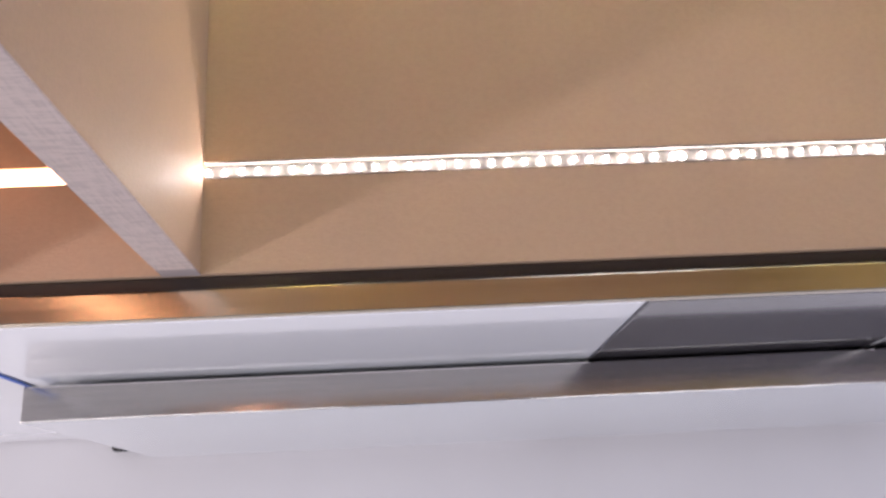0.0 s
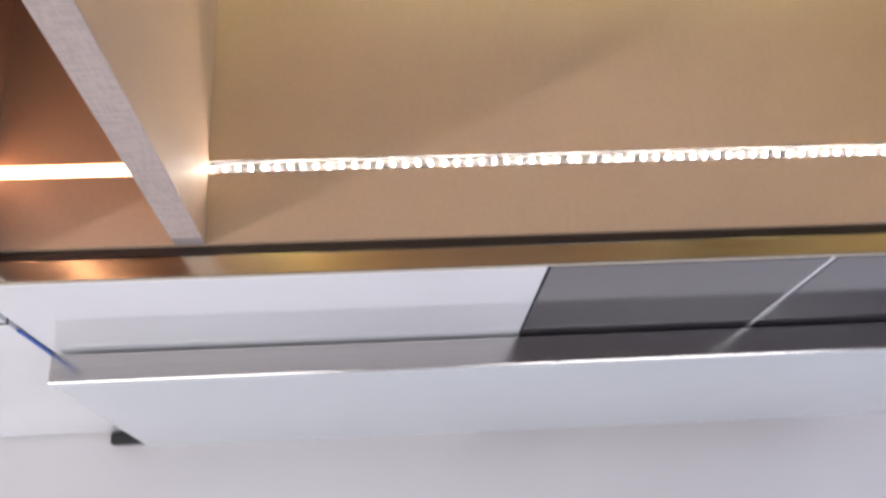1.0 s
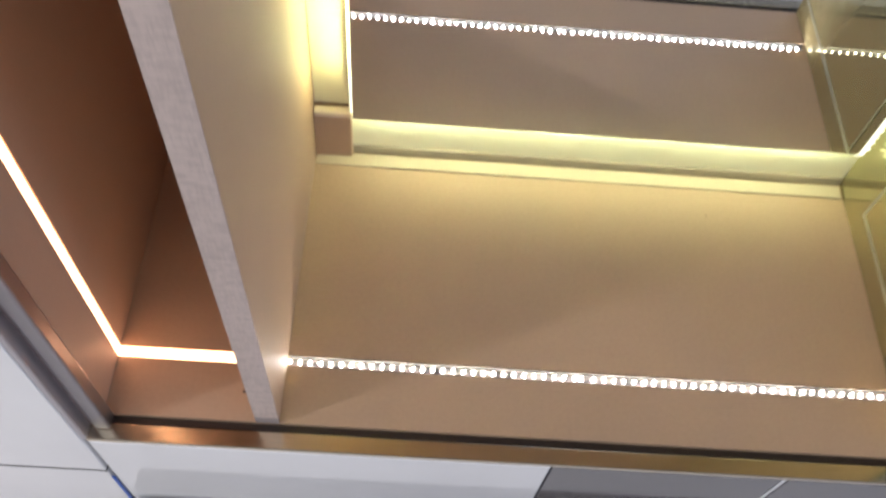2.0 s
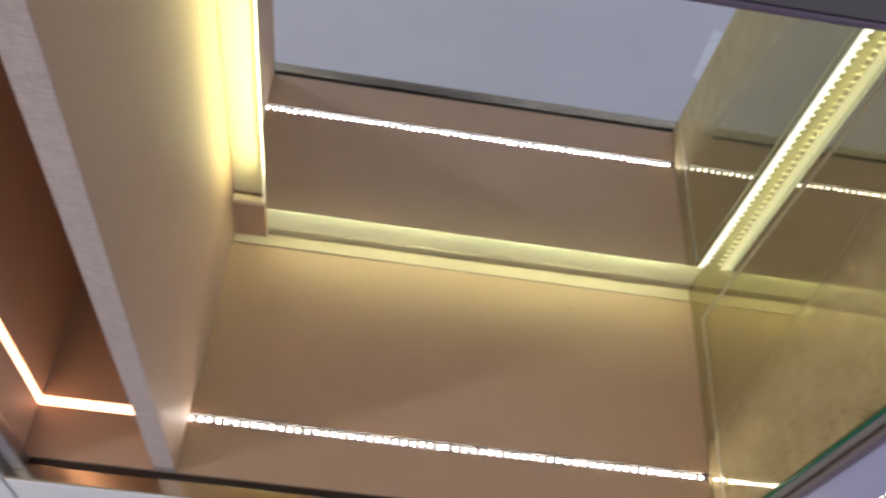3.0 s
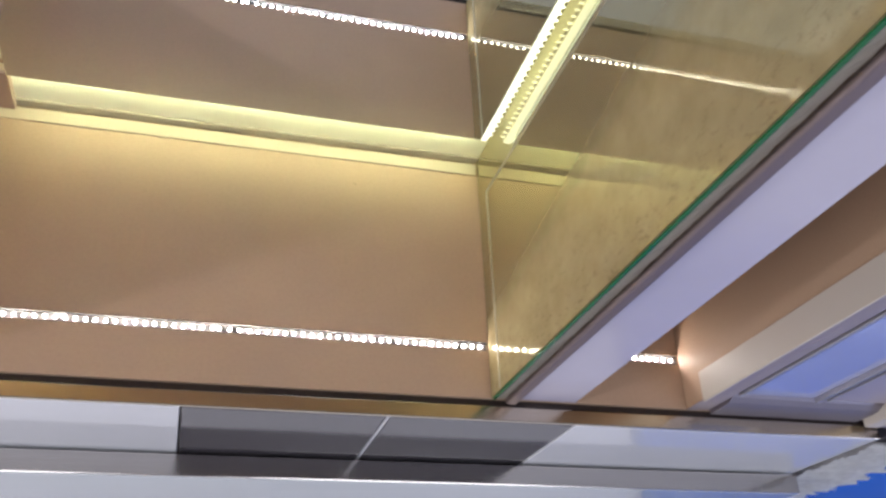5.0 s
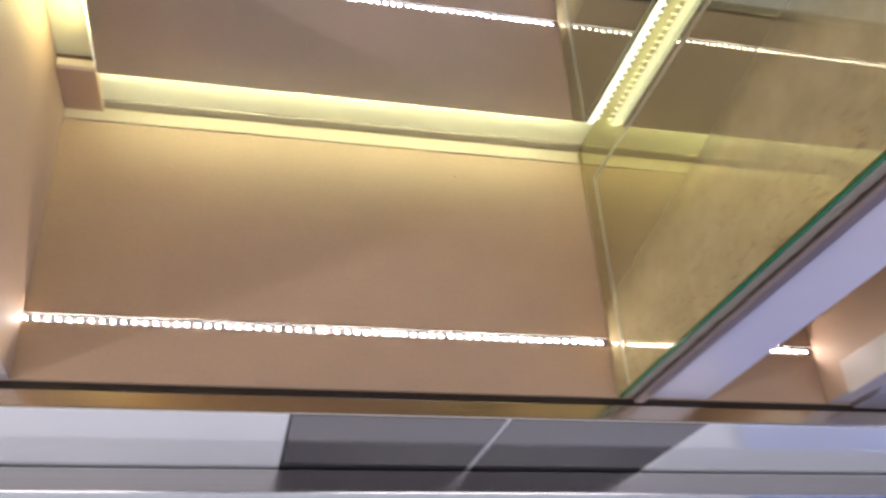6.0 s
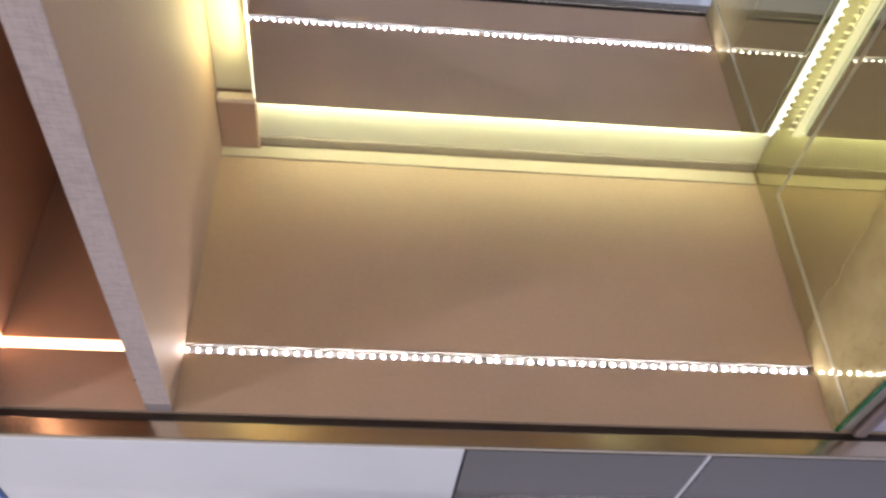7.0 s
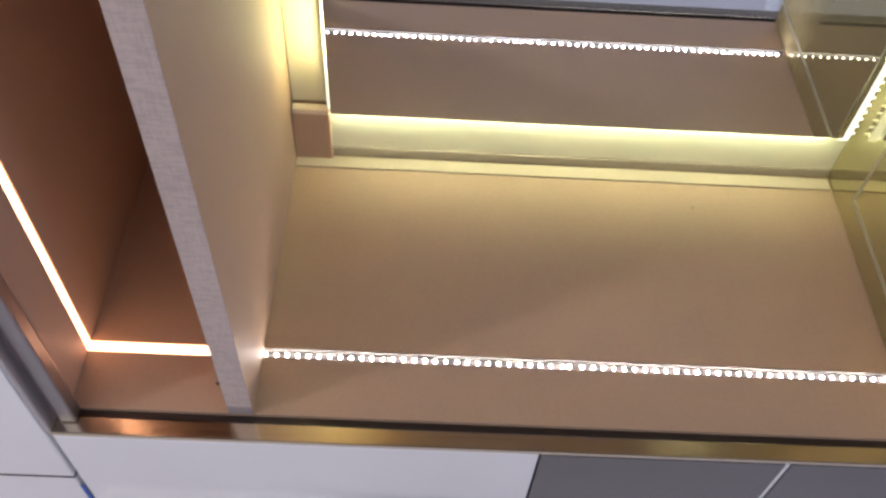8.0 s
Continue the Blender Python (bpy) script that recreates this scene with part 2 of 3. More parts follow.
def window(name, x, y0, y1, z0, z1):
    w = tagged(new(name), "unseen white framed window, added to let in side light", "window", kind="structure")
    w.location = (x, (y0 + y1) / 2, z0)
    for n, b in (("window_frame", (y0, y0 + 0.05, z0, z1)), ("window_frame", (y1 - 0.05, y1, z0, z1)), ("window_frame", (y0 + 0.05, y1 - 0.05, z0, z0 + 0.05)), ("window_frame", (y0 + 0.05, y1 - 0.05, z1 - 0.05, z1))):
        part(n, block(x - 0.03, x + 0.03, *b, 0.002), WHITE, w)
    return w


structure("wall_west", wall_with_opening(-2.7, -2.6, -3.3, 0.43, -2.25, -0.85, 0.8, 2.1), WALL, "plain painted side wall with an added, unseen window", "wall")
structure("wall_east", wall_with_opening(3.0, 3.1, -3.3, 0.43, -2.45, -1.05, 0.8, 2.1), WALL, "plain painted side wall with an added, unseen window", "wall")
# Both windows are unseen; they are added to carry the side fill.
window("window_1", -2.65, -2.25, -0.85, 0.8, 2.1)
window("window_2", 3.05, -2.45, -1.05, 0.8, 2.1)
structure("ceiling", block(-2.7, 3.1, -3.3, 0.43, 2.6, 2.7, 0), CEIL, "unseen room ceiling, darkened to keep the sill's reflection dark", "ceiling")
# Unseen panels, added as housings for the overhead fill.
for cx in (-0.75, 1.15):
    lamp = thing("ceiling_light", (cx, -1.35, 2.6), "unseen flat white ceiling panel, added to light the room", "ceiling light", "ceiling panel lights")
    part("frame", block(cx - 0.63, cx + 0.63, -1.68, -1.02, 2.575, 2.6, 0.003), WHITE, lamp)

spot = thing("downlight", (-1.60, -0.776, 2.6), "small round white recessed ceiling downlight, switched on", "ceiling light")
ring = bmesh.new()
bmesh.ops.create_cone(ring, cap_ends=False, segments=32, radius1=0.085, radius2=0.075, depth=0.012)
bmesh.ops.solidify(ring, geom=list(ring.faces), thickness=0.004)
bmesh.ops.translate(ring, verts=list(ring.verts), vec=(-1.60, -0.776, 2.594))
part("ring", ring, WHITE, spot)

# ---- niche cabinet ----
Z0, Z1 = H, TOP
XL, XD, XP, XR = -0.135, -0.018, 0.588, 0.712
niche = thing("display_cabinet", (0.28, 0.13, H), "open display niche lined with beige linen laminate, lit by strips", "cabinet")
GY0, GY1, GD = 0.0485, 0.0580, 0.0068       # the groove that holds the light strips
groove = [(0.0, Z0 - 0.018), (0.285, Z0 - 0.018), (0.285, Z0), (GY1, Z0), (GY1, Z0 - GD), (GY0, Z0 - GD), (GY0, Z0), (0.0, Z0)]
part("base_board", prism(groove, "x", XL - 0.018, 0.76), LINEN, niche, "beige linen laminate shelf floor")
part("back_board", block(XL - 0.018, 0.76, 0.275, 0.285, Z0 + 0.0005, Z1), LINEN, niche)
slot = [(XL - 0.018, 0.0), (XL, 0.0), (XL, GY0), (XL - GD, GY0), (XL - GD, GY1), (XL, GY1), (XL, 0.2745), (XL - 0.018, 0.2745)]
part("side_board", prism(slot, "z", Z0 + 0.0005, Z1), LINEN, niche)
part("side_board", block(XR, XR + 0.020, 0.0, 0.2745, Z0 + 0.0005, Z1), LINEN, niche)
part("top_board", block(XL - 0.018, 0.76, 0.0, 0.285, Z1, Z1 + 0.018), LINEN, niche)
part("divider_board", block(XD, 0.0, 0.0, 0.2745, Z0 + 0.0005, Z1, 0.0006), LINEN, niche, "upright divider with a linen-textured pale edge")
part("edge_band", block(XR, XR + 0.0120, -0.0010, -0.0001, Z0 + 0.0005, Z1, 0.0003), LILAC_ALU, niche, "dull lilac metal edge of the side board")
part("jamb_strip", block(XR - 0.0026, XR - 0.0001, -0.0040, 0.0270, Z0 + 0.0360, Z1, 0.0008), JAMB, niche, "smooth cream jamb strip")
part("edge_band", block(XD, 0.0005, -0.0010, -0.0001, Z0 + 0.0122, Z1, 0.0003), EDGE_LINEN, niche, "pale grey linen edge band of the divider")
# The lowest 12 mm carries the foot's shade as its colour.
part("edge_foot", block(XD, 0.0003, -0.0009, -0.0001, Z0 + 0.0005, Z0 + 0.0120, 0.0003), FOOT_SHADE, niche, "foot of the divider's edge with its shade put into the colour")
part("skirting", block(0.0340, 0.4998, 0.2685, 0.2745, Z0 + 0.0005, Z0 + 0.0112, 0.0006), TAUPE, niche)
part("partition_board", block(0.528, XP, 0.0042, 0.2745, Z0 + 0.0005, Z1), LINEN, niche)
part("front_panel", block(0.528, XP, 0.0, 0.0040, Z0 + 0.0005, Z1, 0.0006), PALE_BOARD, niche, "glossy pale lilac partition front")
part("corner_block", block(0.0005, 0.0335, 0.2630, 0.2745, Z0 + 0.0005, Z0 + 0.0570), LINEN, niche, "beige block at the mirror's corner")
part("light_panel", block(0.0335, 0.5, 0.2700, 0.2745, Z0 + 0.0115, Z0 + 0.085, 0.0003), OPAL, niche, "pale green lit acrylic strip below the mirror")
part("lip", block(0.0008, 0.0342, 0.2615, 0.2700, Z0 + 0.0575, Z0 + 0.0635, 0.0012), CREAM, niche, "cream lip on the corner block")
part("light_panel", block(0.4620, 0.4998, 0.2700, 0.2745, Z0 + 0.0855, Z1 - 0.001, 0.0003), OPAL, niche, "pale yellow lit strip beside the mirror")
part("light_strip_base", block(0.0005, 0.4985, 0.2525, 0.2665, Z0 + 0.0003, Z0 + 0.0020, 0.0004), PALE_STRIP, niche, "pale lit strip along the foot of the back")
part("light_panel", block(0.0005, 0.033, 0.2732, 0.2745, Z0 + 0.0635, Z1 - 0.001, 0.0003), PALE_YELLOW, niche, "pale yellow lit strip beside the mirror")

# ---- mirrors ----
back = thing("back_mirror", (0.26, 0.2520, Z0 + 0.0685), "frameless back-lit mirror on the rear of the niche", "mirror")
part("glass", block(0.0359, 0.4830, 0.2520, 0.2560, Z0 + 0.0685, Z1 - 0.012, 0.0004), MIRROR, back)
part("led_tape", block(0.05, 0.47, 0.2563, 0.2573, Z0 + 0.071, Z0 + 0.079, 0), PCB, back)
side_tape = part("led_tape", block(0.4868, 0.4878, 0.2650, 0.2700, Z0 + 0.062, Z1 - 0.014, 0), OPAL, back)
lime = mesh_of("bead", block(-0.0024, 0.0024, -0.0005, 0.0005, -0.0009, 0.0009, 0.0003), LIME)
for i in range(62):
    b = new("bead", lime)
    b.parent = side_tape
    b.location = Vector((0.4934, 0.2600, Z0 + 0.068 + i / 120)) - Vector(back.location)
part("diffuser", block(0.4834, 0.4912, 0.2566, 0.2580, Z0 + 0.062, Z1 - 0.014, 0.0003), GLOW, back, "glowing lime diffuser behind the mirror edge")
part("diffuser", block(0.0330, 0.0362, 0.2612, 0.2624, Z0 + 0.066, Z1 - 0.014, 0.0003), GLOW, back, "glowing lime diffuser behind the mirror edge")
part("diffuser", block(0.0365, 0.4825, 0.2566, 0.2580, Z0 + 0.0645, Z0 + 0.0683, 0.0003), GLOW, back, "glowing lime diffuser behind the mirror edge")
side = thing("side_mirror", (0.503, 0.13, Z0), "smoky bronze mirror with gold haze and green glass edge", "mirror")


def bevelled_sheet(x, y0, y1, z0, z1, w, drop, thick):
    """A sheet facing -x whose border slopes back by drop over w."""
    bm = bmesh.new()
    outer = [(y0, z0), (y1, z0), (y1, z1), (y0, z1)]
    inner = [(y0, z0 + w), (y1 - 2 * w, z0 + w), (y1 - 2 * w, z1), (y0, z1)]
    o = [bm.verts.new((x + drop, *p)) for p in outer]
    i = [bm.verts.new((x, *p)) for p in inner]
    k = [bm.verts.new((x + thick, *p)) for p in outer]
    bm.faces.new(i)
    bm.faces.new((o[0], o[1], i[1], i[0]))
    bm.faces.new((o[1], o[2], i[2], i[1]))
    for a in range(4):
        bm.faces.new((k[a], k[(a + 1) % 4], o[(a + 1) % 4], o[a]))
    bm.faces.new(k[::-1])
    bmesh.ops.recalc_face_normals(bm, faces=list(bm.faces))
    return bm


part("glass", bevelled_sheet(0.5, 0.0005, 0.2735, Z0 + 0.001, Z1 - 0.002, 0.028, 0.0004, 0.005), BRONZE, side)
# The bevel's highlight is laid on as thin pale strips.
BEVEL_GLINT = material("bevel_glint_strip", (0.46, 0.43, 0.31), 0.4, 0.3)[0]
part("bevel_line", block(0.4994, 0.5002, 0.0010, 0.2180, Z0 + 0.0262, Z0 + 0.0300, 0.0003), BEVEL_GLINT, side, "pale strip put on for the bevel's glint")
# Only the front side carries the painted glint; the rear keeps the mirror material.
ridge = prism([(0.5003, 0.2138), (0.4990, 0.2174), (0.5003, 0.2176)], "z", Z0 + 0.0303, Z1 - 0.003)
for f in ridge.faces:
    f.material_index = 1 if f.calc_center_median().y > 0.2172 else 0
part("bevel_line", ridge, [BEVEL_GLINT, BRONZE], side, "pale strip put on for the bevel's glint")
part("glass_edge", block(0.5012, 0.5046, -0.0014, 0.0003, Z0 + 0.001, Z1 - 0.002, 0.0003), GREEN, side, "polished green glass edge")

# ---- front rails and stiles ----
opening_frame = thing("niche_frame", (0.28, -0.01, Z0), "polished steel frame round the niche opening", "frame")
part("seal", block(XL, 0.945, -0.0068, -0.0003, Z0 - 0.010, Z0 - 0.003), SEAL, opening_frame, "dark brown seal in the gap")
part("seal", block(XL, 0.945, -0.0071, -0.0063, Z0 - 0.0028, Z0 - 0.0008, 0), SEAL, opening_frame, "dark brown seal in the gap")
part("bottom_rail", block(-0.1445, 0.945, -0.0215, -0.0072, Z0 - 0.0048, Z0 - 0.0005, 0.0010, 3), SILL_STEEL, opening_frame, "polished steel sill rail, its gold reflection put into the tint")
part("stile", block(-0.1475, -0.1428, -0.0215, 0.0, Z0 + 0.0002, Z1, 0.0010), ALU, opening_frame, "brushed aluminium stile")
part("channel", block(-0.1427, -0.1392, -0.0100, 0.0, Z0 + 0.0002, Z1, 0), DARK_ALU, opening_frame, "dark groove of the track")
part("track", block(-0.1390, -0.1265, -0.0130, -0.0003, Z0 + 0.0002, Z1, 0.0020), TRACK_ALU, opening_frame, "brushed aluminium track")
part("stile", block(0.5140, 0.5256, -0.0060, 0.0, Z0 + 0.0002, Z1, 0.0026, 4), DARK_ALU, opening_frame, "dark metal strip beside the glass")
part("packing", block(0.5053, 0.5128, 0.0005, 0.0050, Z0 + 0.0002, Z1, 0.0005), CREAM, opening_frame)
part("top_rail", block(-0.1445, 0.945, -0.0215, 0.0, Z1, Z1 + 0.0038, 0.0012), HEAD_RAIL, opening_frame, "metal head rail")

# ---- strips of light ----
chip = block(-0.0008, 0.0008, -0.0011, 0.0011, 0.0, 0.0016, 0.0004)
for f in chip.faces:      # the chip shines upwards; its sides are made to glow for the halo
    f.material_index = 0 if f.normal.z > 0.3 else 1
bead_mesh = mesh_of("bead", chip, [BEAD, SIDE_GLOW])


def bead_strip(x0, count, pitch=1 / 120, joint=None, start=0.15):
    """A lit tape of beads in the groove; at the joint two lengths meet and the beads crowd."""
    length = count * pitch
    s = thing("led_strip", (x0 + length / 2, 0.053, H), "lit white bead light strip on the niche floor", "light strip", "bead strips on the niche floor")
    tape = part("tape", block(x0 + 0.0005, x0 + length - 0.0005, GY0 + 0.001, GY1 - 0.001, H - GD + 0.0002, H - GD + 0.0030, 0), TAPE, s)
    part("channel_wall", block(x0 + 0.0005, x0 + length - 0.0005, GY1 - 0.0008, GY1 - 0.0001, H - GD + 0.0032, H - 0.0003, 0), TAPE, s)
    part("channel_wall", block(x0 + 0.0005, x0 + length - 0.0005, GY0 + 0.0001, GY0 + 0.0008, H - GD + 0.0032, H - 0.0003, 0), TAPE, s)
    spots = [x0 + (i + start) * pitch for i in range(count)]
    if joint:
        spots = [x - 0.0022 * max(0.0, 1 - abs(x - joint) / 0.012) * (1 if x > joint else -1) for x in spots]
    for x in spots:
        b = new("bead", bead_mesh)
        b.parent = tape
        b.location = Vector((x, 0.0533, H - GD + 0.0030)) - Vector(s.location)
    return s


bead_strip(0.0, 60, joint=0.2425)
bead_strip(0.5865, 15)
bar = thing("led_bar", (-0.08, 0.053, H), "continuous warm white opal light bar on the niche floor", "light strip", "opal light bars")
part("diffuser", block(XL - GD + 0.0005, XD, GY0 + 0.0003, GY1 - 0.0003, H - GD + 0.0003, H - 0.0008, 0.0006), BAR, bar)
bar = thing("led_bar", (-0.133, 0.053, H + 0.3), "continuous warm white opal light bar up the side board", "light strip", "opal light bars")
part("diffuser", block(XL - GD + 0.0003, XL - 0.0008, GY0 + 0.0003, GY1 - 0.0003, H - 0.0020, Z1 - 0.001, 0.0006), BAR, bar)

# ---- cabinets below, above and beside ----
FY = -0.0215


def cabinet_with_doors(name, label, x0, x1, z0, z1, doors):
    c = thing(name, ((x0 + x1) / 2, 0.0, z0), label, "cabinet")
    part("body", block(x0, x1, 0.001, 0.320, z0, z1), LINEN, c)
    for a, b, lo, hi, mat, lab in doors:
        part("door", block(a + 0.0008, b - 0.0008, FY, 0.0002, lo, hi, 0.0010), mat, c, lab)
    return c


zt = H - 0.0055
cabinet_with_doors("base_cabinet", "low cabinet with glossy white and charcoal fronts under the niche", -0.1445, 0.945, 0.0, H - 0.019,
                   [(-0.1445, 0.2145, 0.004, zt, WHITE, "glossy white door"), (0.2145, 0.3990, 0.004, zt, DARK, "glossy charcoal door"),
                    (0.4020, 0.5870, 0.004, zt, DARK, "glossy charcoal door"), (0.5870, 0.9450, 0.004, zt, WHITE, "glossy white door")])
part("joint_strip", block(0.3992, 0.4018, FY + 0.0004, -0.004, 0.006, zt - 0.001, 0), WHITE, bpy.data.objects["base_cabinet"], "white strip in the joint")
cabinet_with_doors("wall_cabinet", "upper cabinet with glossy charcoal doors above the niche", -0.1445, 0.945, Z1 + 0.0185, 2.2,
                   [(-0.1445, 0.2145, Z1 + 0.0042, 2.2, WHITE, "glossy white door"), (0.2145, 0.3990, Z1 + 0.0042, 2.2, DARK, "glossy charcoal door"),
                    (0.4020, 0.5870, Z1 + 0.0042, 2.2, DARK, "glossy charcoal door"), (0.5870, 0.9450, Z1 + 0.0042, 2.2, WHITE, "glossy white door")])
part("joint_strip", block(0.3992, 0.4018, FY + 0.0004, -0.004, Z1 + 0.0052, 2.199, 0), WHITE, bpy.data.objects["wall_cabinet"], "white strip in the joint")
cabinet_with_doors("tall_cabinet", "tall plain white cabinet with flush fronts beside the niche", -1.2, -0.1475, 0.0, 2.2,
                   [(-1.2, -0.1475, 0.004, H - 0.0807, WHITE, "flush white drawer front with a bar handle"), (-1.2, -0.1475, H - 0.0783, 2.2, WHITE, "flush white door")])

part("shadow_gap", block(-1.2, -0.1480, FY - 0.0002, 0.0, H - 0.0806, H - 0.0784, 0), BLACK, bpy.data.objects["tall_cabinet"], "dark joint between the fronts")

# ---- sliding cover ----
cover = thing("sliding_panel", (0.4, -0.035, 0.06), "lowered pale glass cover panel with a polished metal top edge", "panel")
PT = H - 0.150
part("glass", block(-0.1445, 0.945, -0.0470, -0.0260, PT - 0.29, PT - 0.004, 0.0010), PANEL, cover)
part("top_edge", block(-0.1445, 0.945, -0.0470, -0.0245, PT - 0.0035, PT, 0.0010), STEEL, cover, "polished steel top edge")

# ---- side window bay ----
bay = thing("side_glass_frame", (0.85, 0.0, H), "narrow glazed aluminium frame beside the niche", "frame")
part("profile", block(0.7243, 0.7378, -0.0004, 0.0300, H + 0.0005, Z1, 0.0015), LILAC_ALU, bay, "dull lilac aluminium profile")
# A dark strip stands in for the shaded groove of the profile.
part("gasket", block(0.7380, 0.7414, 0.0030, 0.0100, H + 0.0490, Z1, 0), SEAL, bay, "dark strip for the shade in the profile's groove")
part("bead_profile", block(0.7416, 0.7464, -0.0010, 0.0100, H + 0.0490, Z1, 0.0012), ALU, bay)
part("pane", block(0.7466, 0.8300, 0.0020, 0.0080, H + 0.0490, Z1, 0.0005), SKY_PANE, bay, "glossy pane with a blue reflection put into its colour")
part("track", block(0.8302, 0.8350, -0.0030, 0.0100, H + 0.0490, Z1, 0.0008), ALU, bay)
part("track", block(0.8352, 0.8400, 0.0010, 0.0100, H + 0.0490, Z1, 0.0004), DARK_TRACK, bay, "dark channel of the track")
part("track", block(0.8402, 0.8430, -0.0030, 0.0100, H + 0.0540, Z1, 0.0006), ALU, bay)
part("infill", block(0.8432, 0.9180, 0.0010, 0.0080, H + 0.0490, Z1, 0.0005), INFILL, bay, "plain mauve grey infill strip")
part("cover_strip", block(0.9182, 0.9370, -0.0130, 0.0200, H + 0.0100, Z1, 0.0015), JAMB, bay, "smooth cream cover strip")
# Another dark strip fills the open gap with its shade.
part("gasket", block(0.9372, 0.9410, -0.0060, 0.0200, H + 0.0020, Z1, 0), SEAL, bay, "dark strip for the shade in the gap beside the cover strip")
part("profile", block(0.9412, 0.9560, -0.0110, 0.0200, H + 0.0060, Z1, 0.0015), LILAC_ALU, bay, "dull lilac aluminium profile")
part("end_block", block(0.9562, 0.9780, -0.0170, 0.0010, H - 0.0280, H + 0.0320, 0.0010), DARK_TRACK, bay, "dark metal block at the end")
rail = [(-0.0045, H + 0.0005), (-0.0045, H + 0.026), (-0.0035, H + 0.036), (0.0, H + 0.044), (0.0030, H + 0.048), (0.0100, H + 0.0483), (0.0300, H + 0.0483), (0.0300, H + 0.0005)]
part("bottom_profile", prism(rail, "x", 0.7382, 0.9178, 0.0005), SILL_ALU, bay, "rounded aluminium sill profile")

# ---- end of the run: film and tape ----
BLUE = lacquer("blue_protective_film", (0.06, 0.24, 0.85), 0.22, 0.5)
end = thing("end_panel", (1.35, 0.1, 0.0), "plain white end panel beyond the taped joint", "panel")
part("board", block(0.985, 1.75, -0.0190, 0.30, 0.0, 2.2), WHITE, end)
part("film", block(1.005, 1.745, -0.0206, -0.0193, 0.03, H + 0.01, 0), BLUE, end, "blue protective film on the panel")


def crumpled_sheet(x0, x1, y0, y1, step, lift, seed):
    """A thin sheet lying on the floor with soft wrinkles."""
    bm = bmesh.new()
    nx, ny = int((x1 - x0) / step), int((y1 - y0) / step)
    grid = []
    for i in range(nx + 1):
        row = []
        for j in range(ny + 1):
            x, y = x0 + (x1 - x0) * i / nx, y0 + (y1 - y0) * j / ny
            h = abs(noise.fractal(Vector((x * 5 + seed, y * 5, 0)), 0.7, 2.0, 4)) * lift
            edge = 0.010 * noise.noise(Vector((y * 30, seed, 0))) if i == 0 else 0
            row.append(bm.verts.new((x + edge, y, 0.0015 + h)))
        grid.append(row)
    for a, b in zip(grid, grid[1:]):
        for k in range(ny):
            f = bm.faces.new((a[k], b[k], b[k + 1], a[k + 1]))
            f.smooth = True
    bmesh.ops.solidify(bm, geom=list(bm.faces), thickness=0.0006)
    return bm


film = thing("plastic_sheet", (1.6, -0.5, 0.0), "wrinkled blue protective plastic sheet on the floor", "plastic sheet")
part("film", crumpled_sheet(0.91, 2.2, -0.55, -0.055, 0.03, 0.012, 4.0), BLUE, film)


def paper_material():
    m, N, L, b = material("masking_tape", (0.66, 0.64, 0.60), 0.7)
    L.new(ramp(N, L, noise_tex(N, L, 90.0, 6.0), [(0.35, (0.76, 0.75, 0.73)), (0.65, (0.92, 0.91, 0.89))]), b.inputs["Base Color"])
    bumped(N, L, b, noise_tex(N, L, 160.0, 5.0), 0.5, 0.001)
    return m


PAPER = paper_material()


def ragged_tape(x0, x1, y, z0, z1, seed, tear=(0.003, 0.010), crumple=0.0045):
    """A crumpled upright strip of tape with torn edges."""
    rng = random.Random(seed)
    n = int((z1 - z0) / 0.006)
    bm = bmesh.new()
    rows = []
    for i in range(n + 1):
        z = z0 + (z1 - z0) * i / n
        a = x0 + rng.uniform(-tear[0], tear[0])
        b = x1 + rng.uniform(-tear[1], tear[1] * 0.6)
        rows.append([bm.verts.new((a + (b - a) * k / 4, y - crumple / 3 - rng.uniform(0, crumple), z + rng.uniform(-0.001, 0.001))) for k in range(5)])
    for r, q in zip(rows, rows[1:]):
        for k in range(4):
            bm.faces.new((r[k], r[k + 1], q[k + 1], q[k]))
    bmesh.ops.solidify(bm, geom=list(bm.faces), thickness=0.0006)
    return bm


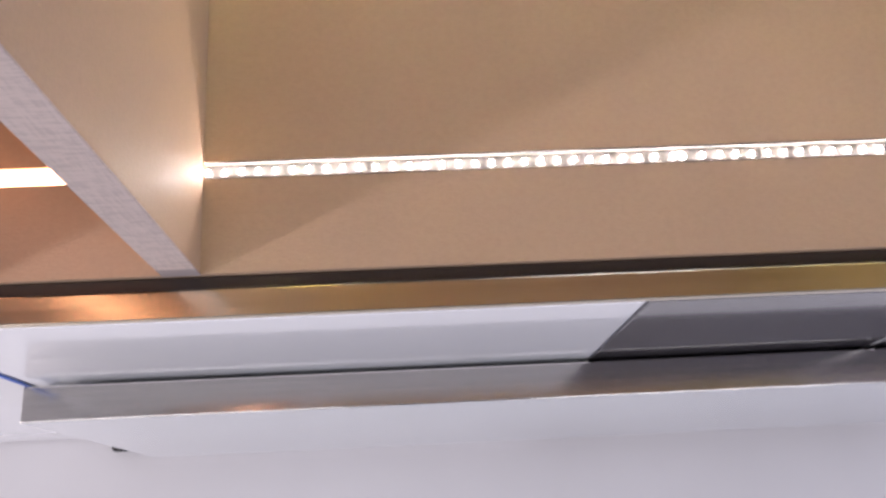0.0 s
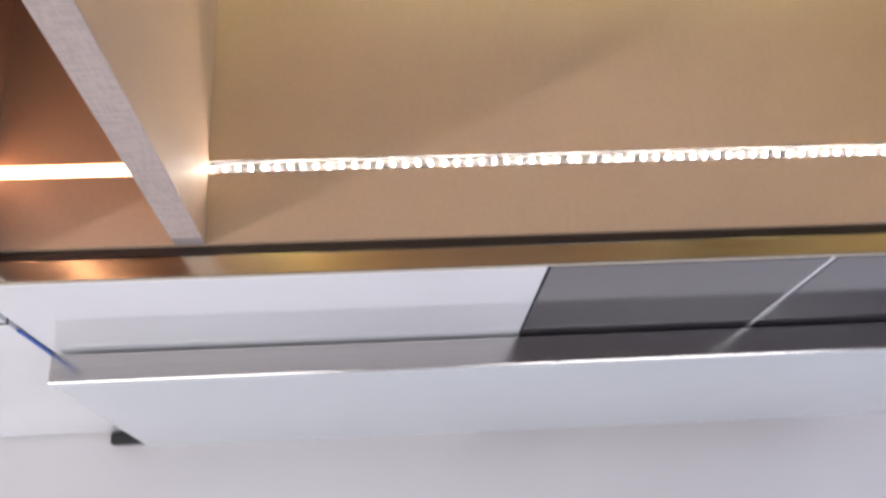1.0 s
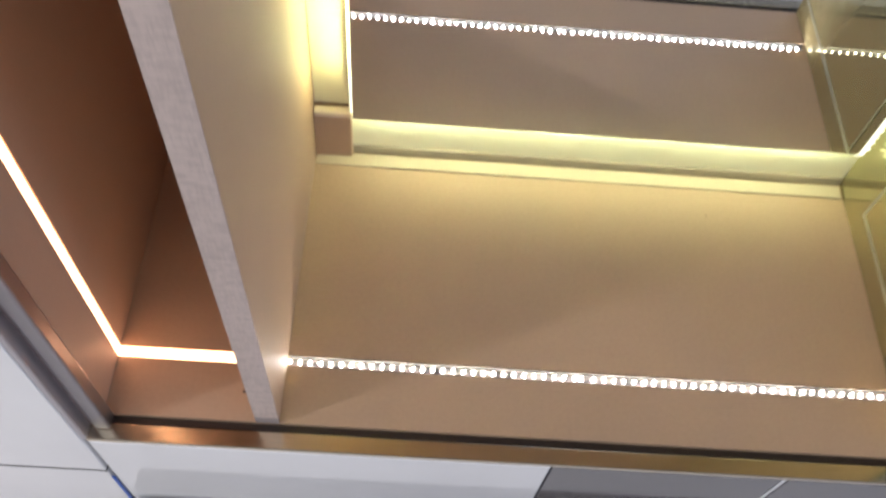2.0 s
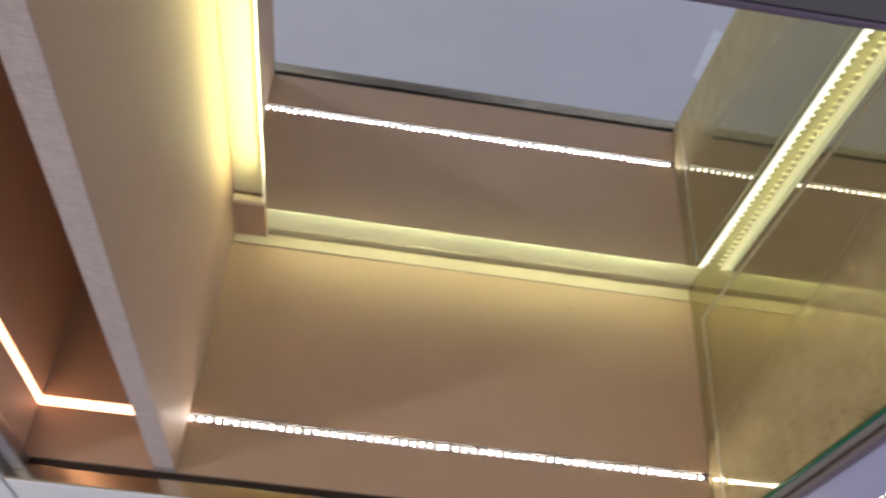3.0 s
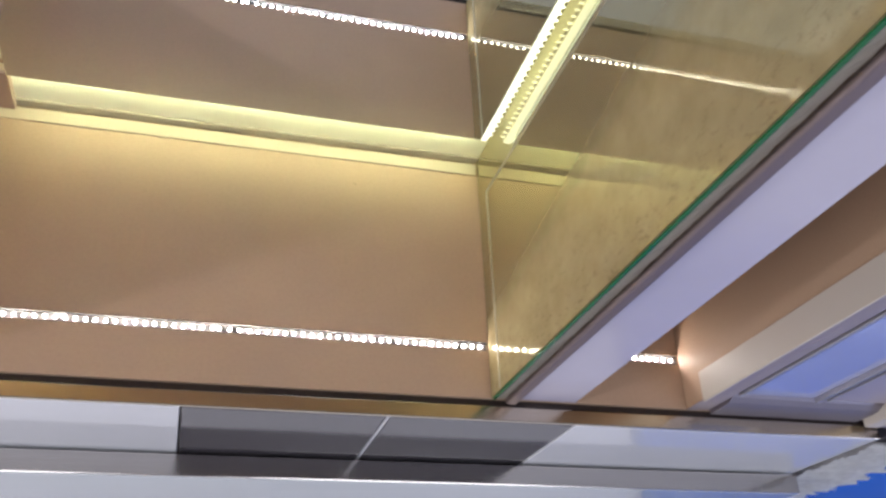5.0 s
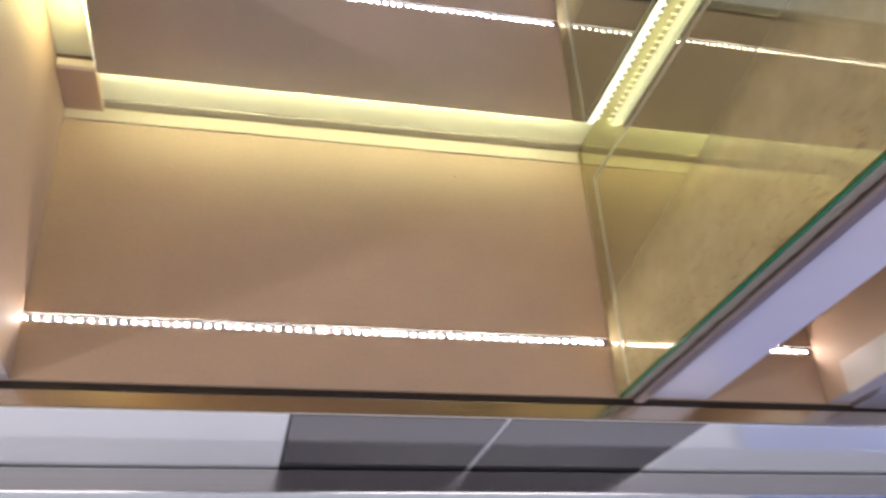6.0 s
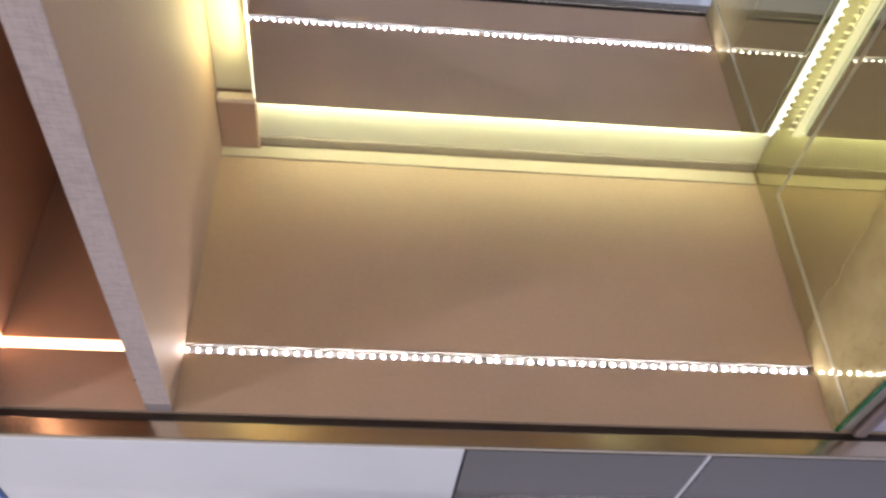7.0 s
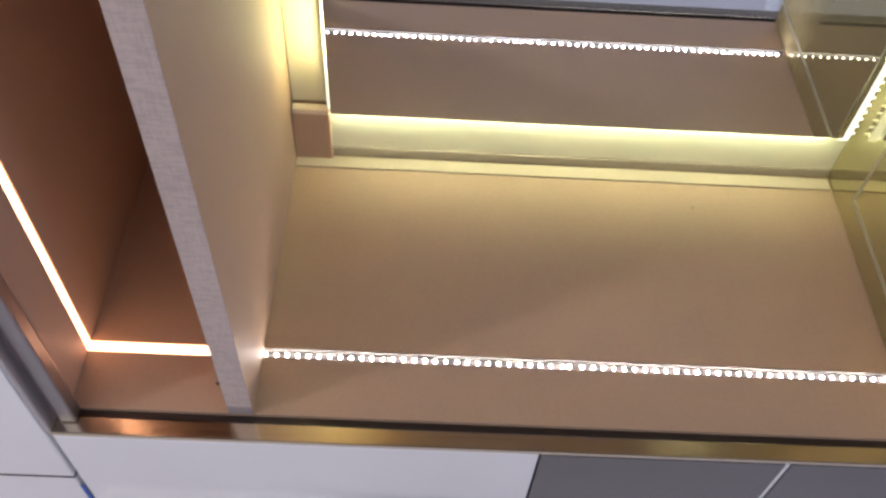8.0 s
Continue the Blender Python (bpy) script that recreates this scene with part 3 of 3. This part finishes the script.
part("packing_edge", ragged_tape(0.5050, 0.5139, -0.0002, Z0 + 0.004, Z1 - 0.004, 8, (0.0002, 0.0005), 0.0006), SEALANT, opening_frame, "ragged strip of old sealant")
part("packing_edge", ragged_tape(0.5252, 0.5276, -0.0008, Z0 + 0.004, Z1 - 0.004, 9, (0.0003, 0.0022), 0.0012), SEAL, opening_frame, "ragged dark strip of old sealant")
tape = thing("masking_tape", (0.965, -0.02, 0.3), "torn crumpled masking tape along the cabinet's end", "tape")
part("strip", ragged_tape(0.9462, 1.045, -0.0222, 0.05, H - 0.012, 3, (0.0006, 0.022), 0.004), PAPER, tape)
part("strip", ragged_tape(0.9790, 1.040, -0.0215, H - 0.010, H + 0.45, 5, (0.003, 0.018), 0.004), PAPER, tape)

# ---- small things ----
marks = thing("blue_tape", (-0.1465, -0.0225, 0.35), "thin strip of blue painter's tape on the cabinet edge", "tape")
part("strip", block(-0.1475, -0.1445, -0.0226, -0.0217, 0.28, 0.392, 0), material("blue_tape", (0.02, 0.10, 0.45), 0.5)[0], marks)
drawer = [ob for ob in bpy.data.objects["tall_cabinet"].children if ob.name.startswith("door")][0]
part("handle", block(-0.415, -0.247, -0.0400, -0.0330, 0.200, 0.222, 0.002), ALU_X, drawer, "slim grey metal bar handle")
for sx in (-0.396, -0.266):
    part("handle_stud", block(sx - 0.004, sx + 0.004, -0.0335, FY + 0.001, 0.207, 0.215, 0.0008), ALU_X, drawer, "grey metal stud of the handle")
part("foot", block(-0.196, -0.160, -0.036, FY - 0.0005, 0.0005, 0.013, 0.003, 3), BLACK, bpy.data.objects["tall_cabinet"], "small black rubber foot")
paper = thing("paper_strip", (0.82, -0.73, 0.0), "narrow white paper strip lying on the floor", "paper")
slip = block(-0.0125, 0.0125, -0.092, 0.092, 0.0005, 0.0020, 0.0004)
bmesh.ops.rotate(slip, verts=list(slip.verts), cent=(0, 0, 0), matrix=Matrix.Rotation(radians(22), 3, "Z"))
bmesh.ops.translate(slip, verts=list(slip.verts), vec=(0.822, -0.727, 0))
part("sheet", slip, PAPER, paper)


# tiny chips in the laminate
for sx, sy, w in ((0.365, 0.224, 0.0006), (-0.0305, 0.024, 0.0013), (-0.0285, 0.026, 0.0008)):
    speck = thing("speck", (sx, sy, H), "tiny dark crumb of dirt on the niche floor", "speck", "dirt on the niche floor")
    bm = bmesh.new()
    bmesh.ops.create_icosphere(bm, subdivisions=1, radius=w)
    for v in bm.verts:
        v.co = (v.co.x * 1.3 + sx, v.co.y + sy, v.co.z * 0.5 + H + w * 0.45)
    part("crumb", bm, SEAL, speck)
